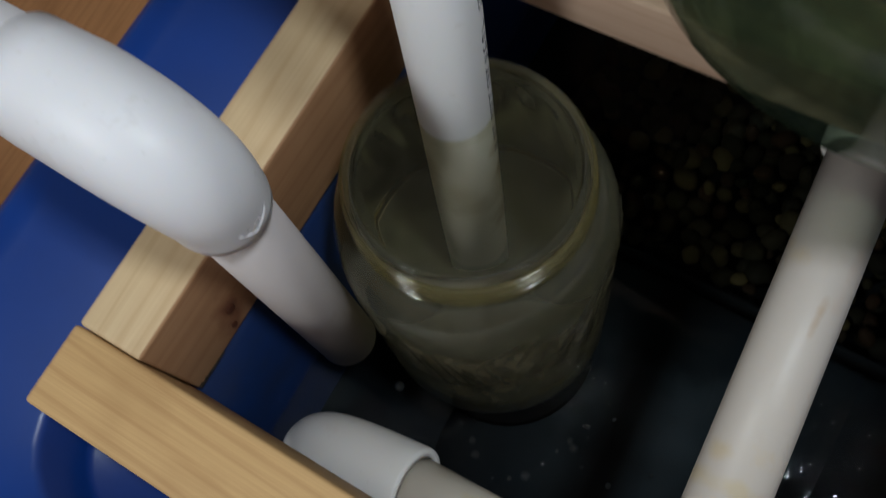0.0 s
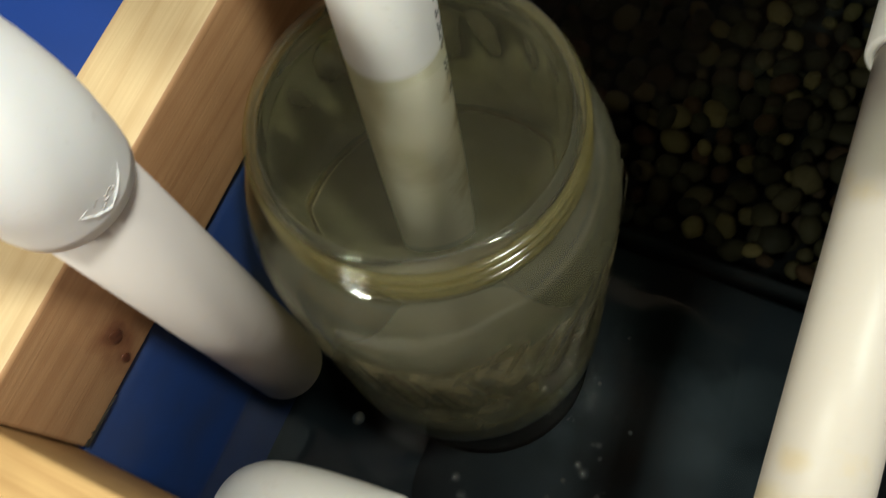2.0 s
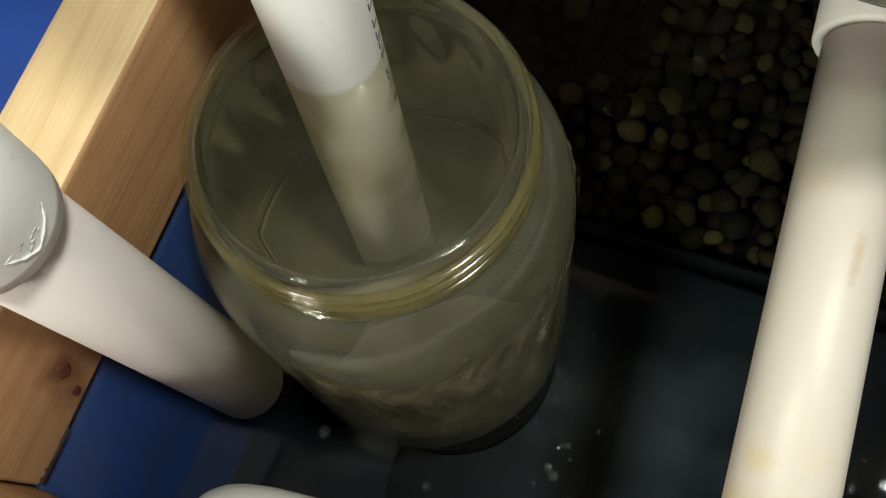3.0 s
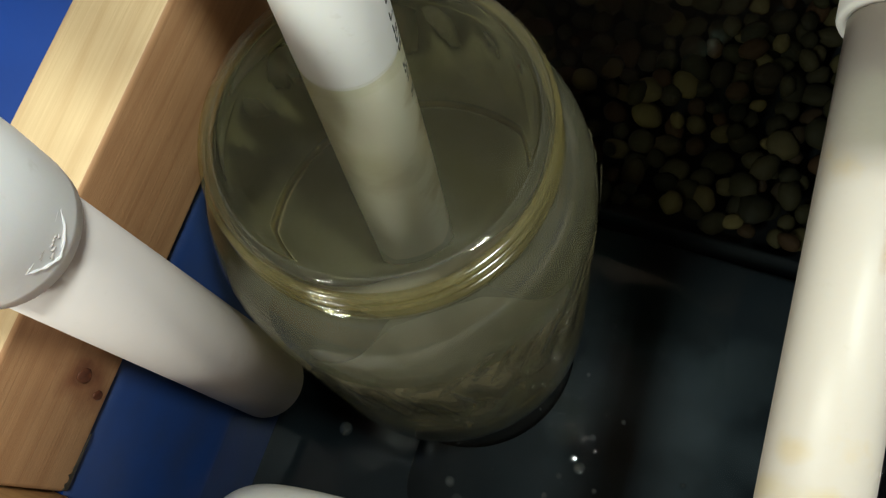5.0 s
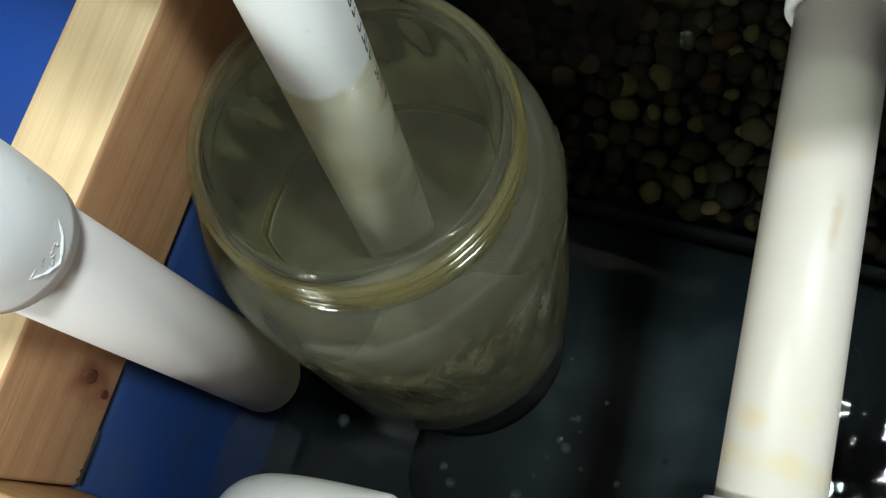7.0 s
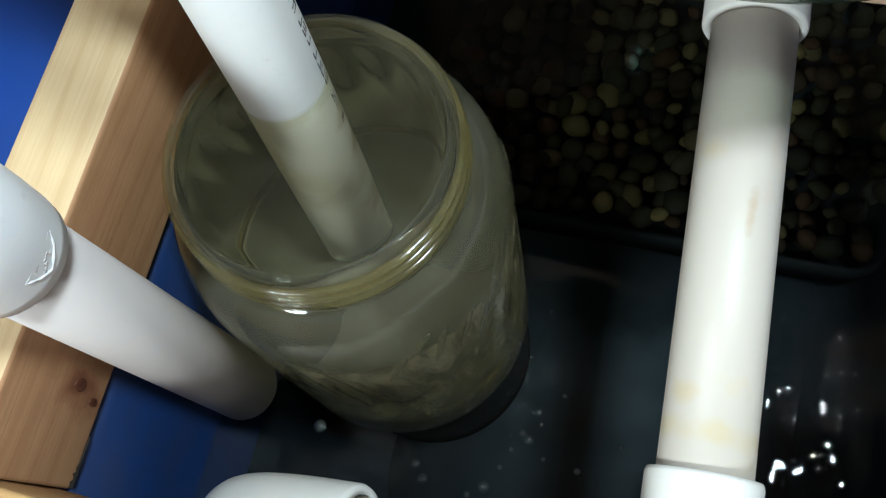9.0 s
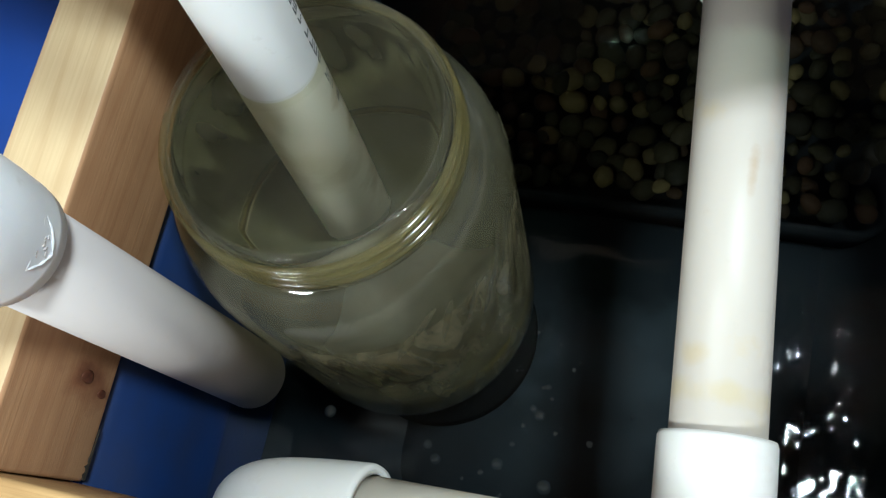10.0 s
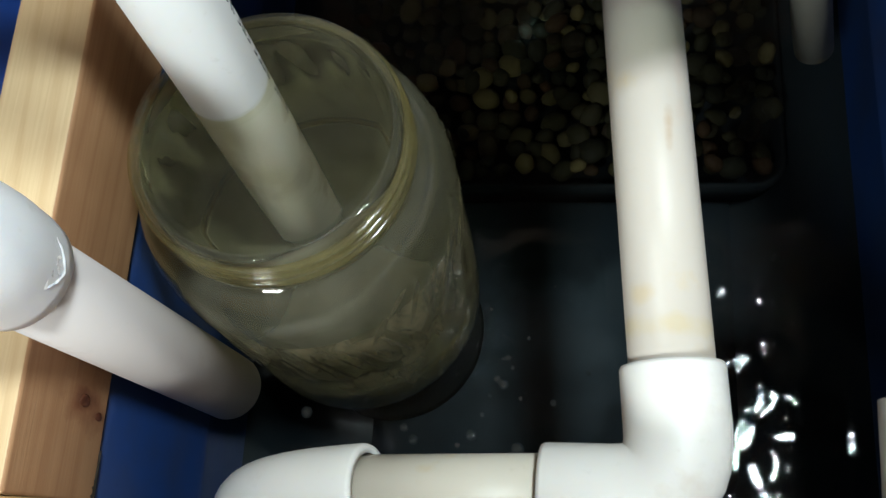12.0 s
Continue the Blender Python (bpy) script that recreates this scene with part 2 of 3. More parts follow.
def clear(name, tint, gloss=0.04, film=None, film_amount=0.0, film_scale=(1, 1, 1), film_stops=(0.35, 0.7), ior=1.45, rough=0.03, wave=None):
    """A thin clear layer: passes light with a tint, reflects by Fresnel, and may carry a cloudy film."""
    m = bpy.data.materials.new(name)
    m.use_nodes = True
    nt = m.node_tree
    nt.nodes.remove(nt.nodes["Principled BSDF"])
    out = nt.nodes["Material Output"]
    tr = nt.nodes.new("ShaderNodeBsdfTransparent")
    tr.inputs["Color"].default_value = (*tint, 1)
    base = tr.outputs[0]
    if film:
        df = nt.nodes.new("ShaderNodeBsdfDiffuse")
        v = coords(nt, film_scale)
        f = noise_fac(nt, v, 22, 5, 0.62, 0.6)
        c = mixc(nt, noise_fac(nt, coords(nt), 30, 4, 0.6), film, tuple(0.62 * x for x in film))
        nt.links.new(c, df.inputs["Color"])
        tl = nt.nodes.new("ShaderNodeBsdfTranslucent")
        nt.links.new(c, tl.inputs["Color"])
        both = nt.nodes.new("ShaderNodeMixShader")
        both.inputs[0].default_value = 0.6
        nt.links.new(df.outputs[0], both.inputs[1])
        nt.links.new(tl.outputs[0], both.inputs[2])
        a = film_amount
        fac = ramp(nt, f, [(film_stops[0], (0.35 * a,) * 3), (film_stops[1], (a,) * 3)])
        mx = nt.nodes.new("ShaderNodeMixShader")
        nt.links.new(fac, mx.inputs[0])
        nt.links.new(base, mx.inputs[1])
        nt.links.new(both.outputs[0], mx.inputs[2])
        base = mx.outputs[0]
    lw = nt.nodes.new("ShaderNodeLayerWeight")
    lw.inputs["Blend"].default_value = 0.5
    pw = nt.nodes.new("ShaderNodeMath")
    pw.operation = "POWER"
    pw.inputs[1].default_value = 5.0
    nt.links.new(lw.outputs["Facing"], pw.inputs[0])
    f0 = ((ior - 1) / (ior + 1)) ** 2
    fr = nt.nodes.new("ShaderNodeMath")
    fr.operation = "MULTIPLY_ADD"
    fr.inputs[1].default_value, fr.inputs[2].default_value = 1 - f0, f0
    nt.links.new(pw.outputs[0], fr.inputs[0])
    gl = nt.nodes.new("ShaderNodeBsdfGlossy")
    gl.inputs["Roughness"].default_value = rough
    if wave:
        bp = node(nt, "ShaderNodeBump", Strength=wave[1], Distance=wave[2])
        nt.links.new(noise_fac(nt, coords(nt), wave[0], 2, 0.5), bp.inputs["Height"])
        nt.links.new(bp.outputs["Normal"], gl.inputs["Normal"])
        nt.links.new(bp.outputs["Normal"], lw.inputs["Normal"])
    mx = nt.nodes.new("ShaderNodeMixShader")
    nt.links.new(fr.outputs[0], mx.inputs[0])
    nt.links.new(base, mx.inputs[1])
    nt.links.new(gl.outputs[0], mx.inputs[2])
    nt.links.new(mx.outputs[0], out.inputs["Surface"])
    return m


def liquid(name, tint, murk, amount, ior=1.33):
    """Still water that bends what is seen in it, with a little murk near its surface."""
    m = bpy.data.materials.new(name)
    m.use_nodes = True
    nt = m.node_tree
    nt.nodes.remove(nt.nodes["Principled BSDF"])
    g = node(nt, "ShaderNodeBsdfGlass", Roughness=0.0, IOR=ior)
    g.inputs["Color"].default_value = (*tint, 1)
    haze = nt.nodes.new("ShaderNodeBsdfDiffuse")
    nt.links.new(mixc(nt, noise_fac(nt, coords(nt), 26, 4, 0.6), murk, tuple(0.6 * x for x in murk)), haze.inputs["Color"])
    mx = nt.nodes.new("ShaderNodeMixShader")
    cloud = ramp(nt, noise_fac(nt, coords(nt), 34, 3, 0.5, 0.8), [(0.3, (0.6 * amount,) * 3), (0.7, (1.5 * amount,) * 3)])
    nt.links.new(cloud, mx.inputs[0])
    nt.links.new(g.outputs[0], mx.inputs[1])
    nt.links.new(haze.outputs[0], mx.inputs[2])
    nt.links.new(mx.outputs[0], nt.nodes["Material Output"].inputs["Surface"])
    return m


WATER = clear("tank_water", (0.80, 0.84, 0.84), ior=1.27, rough=0.02, wave=(45, 0.05, 0.003))
GLASS = clear("jar_glass", (0.97, 0.97, 0.94), film=(0.46, 0.44, 0.34), film_amount=0.13, ior=1.5, rough=0.025, wave=(40, 0.1, 0.002))
GLASS_FILM = clear("filmed_jar_glass", (0.86, 0.86, 0.77), film=(0.55, 0.485, 0.32), film_amount=0.76, film_scale=(3.0, 3.0, 1.1), film_stops=(0.40, 0.60), ior=1.5, rough=0.05, wave=(45, 0.22, 0.004))
GLASS_SHOULDER = clear("shoulder_glass", (0.94, 0.94, 0.89), film=(0.46, 0.44, 0.34), film_amount=0.36, ior=1.5, rough=0.035, wave=(30, 0.08, 0.002))
GLASS_THREAD = clear("thread_glass", (0.90, 0.88, 0.70), film=(0.42, 0.36, 0.19), film_amount=0.27, ior=1.5, rough=0.10)
JAR_WATER = liquid("jar_water", (0.87, 0.85, 0.71), (0.42, 0.385, 0.28), 0.036)
MENISCUS = clear("meniscus_water", (0.96, 0.96, 0.92), ior=1.6, rough=0.02)
GREEN_GLASS = clear("green_jug_glass", (0.68, 0.77, 0.67), film=(0.06, 0.085, 0.06), film_amount=0.66, ior=1.5, rough=0.08)
BUBBLE = clear("bubble_film", (0.90, 0.92, 0.92), film=(0.5, 0.52, 0.52), film_amount=0.08, ior=1.9, rough=0.02)


# ---- helpers for meshes ----
def part(name, bm, mat, parent=None, label="", smooth=True):
    me = bpy.data.meshes.new(name)
    bmesh.ops.recalc_face_normals(bm, faces=bm.faces[:])
    for f in bm.faces:
        f.smooth = smooth
    bm.to_mesh(me)
    bm.free()
    if isinstance(mat, (list, tuple)):
        for x in mat:
            me.materials.append(x)
    else:
        me.materials.append(mat)
    ob = new(name, me)
    if parent:
        ob.parent = parent
    if label:
        ob["label"] = label
    return ob


def thing(name, label, category, at=(0, 0, 0), group="", kind=""):
    ob = new(name)
    ob.location = at
    ob.empty_display_size = 0.05
    return tagged(ob, label, category, group, kind)


def box(bm, x0, x1, y0, y1, z0, z1, bevel=0.0, segs=2):
    g = bmesh.ops.create_cube(bm, size=1.0)
    for v in g["verts"]:
        v.co = Vector(((x0 + x1) / 2 + v.co.x * (x1 - x0), (y0 + y1) / 2 + v.co.y * (y1 - y0), (z0 + z1) / 2 + v.co.z * (z1 - z0)))
    if bevel:
        es = list({e for v in g["verts"] for e in v.link_edges})
        bmesh.ops.bevel(bm, geom=es, offset=bevel, segments=segs, affect="EDGES", profile=0.5)
    return bm


def lathe(bm, profile, segs=64, centre=(0, 0), close=False, mat_of=None):
    """Turns a profile of (radius, z) about the upright axis."""
    rings = []
    for r, z in profile:
        rings.append([bm.verts.new((centre[0] + r * math.cos(2 * math.pi * i / segs), centre[1] + r * math.sin(2 * math.pi * i / segs), z)) for i in range(segs)])
    pairs = list(zip(rings, rings[1:])) + ([(rings[-1], rings[0])] if close else [])
    for k, (a, b) in enumerate(pairs):
        for i in range(segs):
            f = bm.faces.new((a[i], a[(i + 1) % segs], b[(i + 1) % segs], b[i]))
            if mat_of:
                f.material_index = mat_of(k)
    return rings


def sweep(bm, points, radii, segs=40, cap_start=False, cap_end=False, wall=0.0):
    """A tube along points; with a wall it is hollow and its ends are rings."""
    pts = [Vector(p) for p in points]
    if isinstance(radii, (int, float)):
        radii = [radii] * len(pts)
    tans = []
    for i in range(len(pts)):
        a, b = pts[max(i - 1, 0)], pts[min(i + 1, len(pts) - 1)]
        tans.append((b - a).normalized())
    up = Vector((0.123, 0.456, 0.88)).normalized()
    if abs(tans[0].dot(up)) > 0.9:
        up = Vector((1, 0.1, 0)).normalized()
    n = (up - tans[0] * up.dot(tans[0])).normalized()

    def rings(offset):
        nn, out = n.copy(), []
        for p, t, r in zip(pts, tans, radii):
            nn = (nn - t * nn.dot(t)).normalized()
            bn = t.cross(nn)
            out.append([bm.verts.new(p + (nn * math.cos(2 * math.pi * i / segs) + bn * math.sin(2 * math.pi * i / segs)) * (r - offset)) for i in range(segs)])
        return out

    def skin(rs):
        for a, b in zip(rs, rs[1:]):
            for i in range(segs):
                bm.faces.new((a[i], a[(i + 1) % segs], b[(i + 1) % segs], b[i]))

    outer = rings(0.0)
    skin(outer)
    if wall:
        inner = rings(wall)
        skin(inner)
        for a, b in ((outer[0], inner[0]), (outer[-1], inner[-1])):
            for i in range(segs):
                bm.faces.new((a[i], a[(i + 1) % segs], b[(i + 1) % segs], b[i]))
    else:
        if cap_start:
            bm.faces.new(outer[0])
        if cap_end:
            bm.faces.new(outer[-1])
    return bm


def arc(p0, corner, p1, n=10):
    """Points of a rounded turn from p0 to p1 about a corner."""
    a, c, b = Vector(p0), Vector(corner), Vector(p1)
    return [a * (1 - t) ** 2 + c * 2 * t * (1 - t) + b * t ** 2 for t in [i / n for i in range(n + 1)]]


WATER_Z = -0.20

# ---- setting: room ----
def slab(name, x0, x1, y0, y1, z0, z1, mat, label, category):
    ob = part(name, box(bmesh.new(), x0, x1, y0, y1, z0, z1), mat, smooth=False)
    return tagged(ob, label, category, kind="structure")


slab("floor", -2.0, 2.2, -1.9, 2.3, -0.46, -0.42, FLOOR_WOOD, "orange-brown wooden floor under the blue tub", "floor")
slab("ceiling", -2.1, 2.3, -2.0, 2.4, 1.75, 1.85, PAINT, "plain off-white painted ceiling over the tub", "ceiling")
slab("wall_west", -2.1, -2.0, -2.0, 2.4, -0.46, 1.75, PAINT, "plain off-white painted room wall", "wall")
slab("wall_east", 2.2, 2.3, -2.0, 2.4, -0.46, 1.75, PAINT, "plain off-white painted room wall", "wall")
slab("wall_south", -2.0, 2.2, -2.0, -1.9, -0.46, 1.75, PAINT, "plain off-white painted room wall", "wall")
slab("wall_north", -2.0, 2.2, 2.3, 2.4, -0.46, 1.75, PAINT, "plain off-white painted room wall", "wall")


# ---- blue tub ----
def rounded_rect(x0, x1, y0, y1, r, z, n=6):
    pts = []
    for cx, cy, a0 in ((x1 - r, y1 - r, 0), (x0 + r, y1 - r, 90), (x0 + r, y0 + r, 180), (x1 - r, y0 + r, 270)):
        for i in range(n + 1):
            a = radians(a0 + 90 * i / n)
            pts.append((cx + r * math.cos(a), cy + r * math.sin(a), z))
    return pts


def loft(bm, loops, cap_last=True, cap_first=False):
    rs = [[bm.verts.new(p) for p in loop] for loop in loops]
    n = len(rs[0])
    for a, b in zip(rs, rs[1:]):
        for i in range(n):
            bm.faces.new((a[i], a[(i + 1) % n], b[(i + 1) % n], b[i]))
    if cap_last:
        bm.faces.new(rs[-1])
    if cap_first:
        bm.faces.new(rs[0])
    return bm


X0, X1, Y0, Y1 = 0.0, 0.395, -0.036, 0.60
tub = thing("storage_tub", "large blue plastic storage tub half filled with dark water", "tub", (0, 0, -0.42))


def tub_loop(out, z, r=0.03):
    return [(p[0], p[1], p[2] + 0.42) for p in rounded_rect(X0 - out, X1 + out, Y0 - out, Y1 + out, max(r, 0.004), z)]


inside = [(0.100, -0.060, 0.09), (0.138, -0.052, 0.11), (0.146, -0.040, 0.11), (0.142, -0.031, 0.11), (0.134, -0.027, 0.11), (0.118, -0.029, 0.10), (0.112, -0.033, 0.10), (0.052, -0.034, 0.05), (0.047, -0.038, 0.045),
          (0.046, -0.074, 0.045), (0.042, -0.079, 0.04), (0.006, -0.080, 0.02), (0.002, -0.084, 0.02), (0.003, -0.200, 0.03), (0.002, -0.262, 0.035), (-0.012, -0.310, 0.04), (-0.034, -0.338, 0.05), (-0.062, -0.356, 0.05), (-0.090, -0.362, 0.04)]
part("rim", loft(bmesh.new(), [tub_loop(o, z, r) for o, z, r in inside[:12]], False), BLUE, tub)
part("inner_wall", loft(bmesh.new(), [tub_loop(o, z, r) for o, z, r in inside[11:15]], False), BLUE_SHADED_GRIMY, tub, "grimy blue inner wall, darkened in colour for the shade")
# the lowest loops take the near-black liner colour
part("tub_bottom", loft(bmesh.new(), [tub_loop(o, z, r) for o, z, r in inside[14:]]), LINER, tub, "near-black bottom of the tub below the blue wall")
outside = [(0.100, -0.060, 0.09), (0.056, -0.062, 0.05), (0.052, -0.084, 0.05), (0.014, -0.090, 0.03), (0.006, -0.400, 0.04), (0.002, -0.419, 0.04)]
part("tub_outer_wall", loft(bmesh.new(), [tub_loop(o, z, r) for o, z, r in outside]), BLUE, tub)
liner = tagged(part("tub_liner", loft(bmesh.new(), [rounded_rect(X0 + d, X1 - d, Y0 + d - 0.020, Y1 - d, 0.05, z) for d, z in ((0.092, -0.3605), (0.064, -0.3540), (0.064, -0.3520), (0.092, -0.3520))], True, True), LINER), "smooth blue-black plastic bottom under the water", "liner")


# ---- timber frame ----
def board(name, x0, x1, y0, y1, z0, z1, mat, label, group="boards of the frame"):
    b = bmesh.new()
    c = ((x0 + x1) / 2, (y0 + y1) / 2, z0)
    box(b, x0 - c[0], x1 - c[0], y0 - c[1], y1 - c[1], 0, z1 - z0, 0.0022, 3)
    ob = part(name, b, mat)
    ob.location = c
    return tagged(ob, label, "board", group)


left_board = board("frame_board", -0.0385, 0.0, 0.0, 0.640, -0.0715, 0.0, PINE_Y, "pale pine board on edge with a small dark knot")
# only the face towards the water takes the shaded pine
left_board.data.materials.append(PINE_SHADED)
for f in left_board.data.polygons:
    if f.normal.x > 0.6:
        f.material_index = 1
near_board = board("frame_board", -0.0395, 0.44, -0.0426, -0.0006, -0.0715, 0.0005, PINE_X, "yellowish pine board on edge with clear growth rings")
brace = board("cross_brace", -0.0385, 0.46, 0.243, 0.385, 0.001, 0.039, PINE_PINK, "pinkish pine plank laid flat across the frame")


def knot(parent, x, y, z, ry, rz, label):
    b = bmesh.new()
    bmesh.ops.create_uvsphere(b, u_segments=14, v_segments=8, radius=1.0)
    for v in b.verts:
        k = 1 + 0.2 * noise.noise(v.co * 2.0)
        v.co = Vector((v.co.x * 0.0005, v.co.y * ry * k, v.co.z * rz * k))
    ob = part("knot", b, KNOT, parent, label)
    ob.location = Vector((x, y, z)) - parent.location
    return ob


knot(left_board, 0.0, 0.0440, -0.0500, 0.0030, 0.0046, "dark reddish-brown knot")
knot(left_board, 0.0, 0.0385, -0.0640, 0.0020, 0.0034, "small dark knot")


b = bmesh.new()
low = [(0.0004, 0.001 + 0.0012 * i, -0.0712) for i in range(20)]
high = [(0.0004, 0.001 + 0.0012 * i, -0.0712 + max(0.0006, 0.005 * (1 - i / 19) * (0.55 + 0.9 * noise.noise(Vector((i * 0.9, 2.0, 0)))))) for i in range(20)]
va, vb = [b.verts.new(p) for p in low], [b.verts.new(p) for p in high]
for i in range(19):
    b.faces.new((va[i], va[i + 1], vb[i + 1], vb[i]))
ends = bmesh.ops.extrude_face_region(b, geom=b.faces[:])
bmesh.ops.translate(b, vec=(-0.0006, 0, 0), verts=[v for v in ends["geom"] if isinstance(v, bmesh.types.BMVert)])
dirt = part("dirt", b, DIRT, left_board, "ragged dark dirt along the lower edge", smooth=False)
dirt.location = -left_board.location

# ---- tank water ----
def water_surface():
    b = bmesh.new()
    nx, ny = 260, 400
    x0, x1, y0, y1 = X0 - 0.0025, X1 + 0.0025, Y0 - 0.0025, Y1 + 0.0025
    grid = []
    for j in range(ny + 1):
        row = []
        for i in range(nx + 1):
            x, y = x0 + (x1 - x0) * i / nx, y0 + (y1 - y0) * j / ny
            k = math.exp(-(((x - 0.322) / 0.030) ** 2 + ((y - 0.125) / 0.070) ** 2)) + 0.7 * math.exp(-(((x - 0.315) / 0.03) ** 2 + ((y - 0.215) / 0.06) ** 2)) + 0.08 * math.exp(-(((x - 0.19) / 0.08) ** 2 + ((y - 0.06) / 0.05) ** 2))
            z = 0.0017 * k * noise.noise(Vector((x * 84, y * 52, 5.1))) + 0.00055 * k * noise.noise(Vector((x * 170, y * 150, 7.7))) + 0.00042 * noise.noise(Vector((x * 36, y * 36, 1.7)))
            z += 0.00085 * math.exp(-(((x - 0.172) / 0.028) ** 2 + ((y - 0.100) / 0.036) ** 2)) * noise.noise(Vector((x * 260, y * 230, 3.3)))
            row.append(b.verts.new((x, y, WATER_Z + z)))
        grid.append(row)
    for j in range(ny):
        for i in range(nx):
            b.faces.new((grid[j][i], grid[j][i + 1], grid[j + 1][i + 1], grid[j + 1][i]))
    return tagged(part("water", b, WATER), "dark clear water with small ripples in the tub", "water", kind="structure")


water_surface()

# ---- stand under the jar ----
b = bmesh.new()
lathe(b, [(0.0001, -0.2595), (0.062, -0.2595), (0.066, -0.261), (0.068, -0.264), (0.068, -0.345), (0.070, -0.3515), (0.0001, -0.3515)], 64, (0.0755, 0.1480))
tagged(part("jar_stand", b, BLACK_MATT), "round black plastic stand under the jar, below the water", "stand")

# ---- glass jar ----
JAR_TOP, jar_axis = Vector((0.0850, 0.1575, -0.0087)), Vector((0.0404, 0.0392, 1.0)).normalized()
H, RB = 0.248, 0.0790  # height and body radius
jar_turn = Vector((0, 0, 1)).rotation_difference(jar_axis).to_matrix().to_4x4()
jar = thing("glass_jar", "wide-mouthed clear glass jar with screw threads, filled with murky water", "jar")
jar.matrix_world = Matrix.Translation(JAR_TOP - jar_axis * H) @ jar_turn
neck = [(0.0535, H - 0.001), (0.0550, H), (0.0570, H - 0.0012), (0.0578, H - 0.0035), (0.0572, H - 0.0055), (0.0572, H - 0.0075), (0.0592, H - 0.0092), (0.0593, H - 0.0108), (0.0574, H - 0.0125), (0.0574, H - 0.0148),
        (0.0595, H - 0.0165), (0.0596, H - 0.0182), (0.0576, H - 0.0200), (0.0578, H - 0.0240), (0.0600, H - 0.0262), (0.0600, H - 0.0280), (0.0586, H - 0.0295)]
b = bmesh.new()
neck = [(r * 1.065, z) for r, z in neck]
lathe(b, neck, 96)
part("threaded_neck", b, GLASS, jar, "clear glass neck with raised screw threads")
for k, (r0, z0) in enumerate(((0.0622, H - 0.0085), (0.0627, H - 0.0148), (0.0632, H - 0.0213))):
    b = bmesh.new()
    lathe(b, [(r0 + 0.0019 * math.cos(radians(a)), z0 + 0.0017 * math.sin(radians(a))) for a in range(0, 360, 36)], 96, close=True)
    for v in b.verts:
        v.co.z -= 0.0012 * math.atan2(v.co.y, v.co.x) / math.pi
    part("screw_thread", b, GLASS_THREAD, jar)
shoulder = [(0.0624, H - 0.0295), (0.0640, H - 0.0302), (0.0662, H - 0.0318), (0.0690, H - 0.0345), (0.0718, H - 0.0385), (0.0745, H - 0.0440), (0.0768, H - 0.0520), (0.0783, H - 0.0620), (RB - 0.0002, H - 0.0750)]
b = bmesh.new()
lathe(b, shoulder, 96)
part("shoulder", b, GLASS_SHOULDER, jar)
b = bmesh.new()
body = [(RB - 0.0002, H - 0.0750)] + [(RB, H - 0.075 - 0.155 * i / 24) for i in range(1, 25)] + [(RB - 0.0012, 0.011), (0.0730, 0.004), (0.0640, 0.0)]
rings = lathe(b, body, 128)


def flute(ring_list, n):
    """Shallow slanting flutes moulded into the wall."""
    for k, ring in enumerate(ring_list):
        w = max(0.0, min(1.0, (k + 0.5) / 3)) * max(0.0, min(1.0, (15 - k) / 6))
        for i, v in enumerate(ring):
            a = 2 * math.pi * i / n
            d = 1 - w * 0.030 * (0.7 + 0.6 * noise.noise(Vector((6 * math.cos(a), 6 * math.sin(a), 0.2 * k)))) * max(0.0, math.sin(22 * a + 0.32 * k)) ** 2
            v.co.x *= d
            v.co.y *= d


flute(rings, 128)
b.faces.new(rings[-1])
part("jar_body", b, GLASS_FILM, jar, "murky glass wall with shallow slanting flutes")
# pale strips: the bright streaks on the fluted wall put into colour
STREAK_PALE = clear("pale_streak", (0.95, 0.95, 0.88), film=(0.64, 0.58, 0.42), film_amount=0.46, ior=1.4, rough=0.1)


def streak(az, top, length, width, slant, mat):
    """A thin pale strip down the outside of the jar wall, imitating a highlight."""
    b = bmesh.new()
    n, layers = 8, []
    for r in (RB + 0.0003, RB + 0.0006):
        rows = []
        for k in range(n + 1):
            t = k / n
            w = width * math.sin(math.pi * min(1, 0.12 + 0.88 * t)) ** 0.7 * (0.8 + 0.4 * noise.noise(Vector((az * 9, t * 3, 0)))) + 0.0002
            a = az + slant * t
            rows.append([b.verts.new((r * math.cos(a + q * w / r), r * math.sin(a + q * w / r), H - top - length * t)) for q in (-0.5, 0, 0.5)])
        for p, q in zip(rows, rows[1:]):
            for i in range(2):
                b.faces.new((p[i], p[i + 1], q[i + 1], q[i]))
    return part("streak", b, mat, jar)


streak_rng = random.Random(3)
for i in range(13):
    streak(radians(-52 + 8.0 * i + streak_rng.uniform(-2.5, 2.5)), streak_rng.uniform(0.052, 0.085), streak_rng.uniform(0.020, 0.042), streak_rng.uniform(0.004, 0.008), -0.15, STREAK_PALE)
for i in range(12):
    streak(radians(-126 + 6.0 * i + streak_rng.uniform(-1.4, 1.4)), streak_rng.uniform(0.078, 0.100), streak_rng.uniform(0.035, 0.065), streak_rng.uniform(0.0018, 0.0036), 0.14, STREAK_PALE)
JW = H - 0.0065
b = bmesh.new()
lathe(b, [(0.0572, H - 0.001), (0.0568, H - 0.004), (0.0566, JW + 0.0010)], 96)
part("inner_wall", b, GLASS, jar)
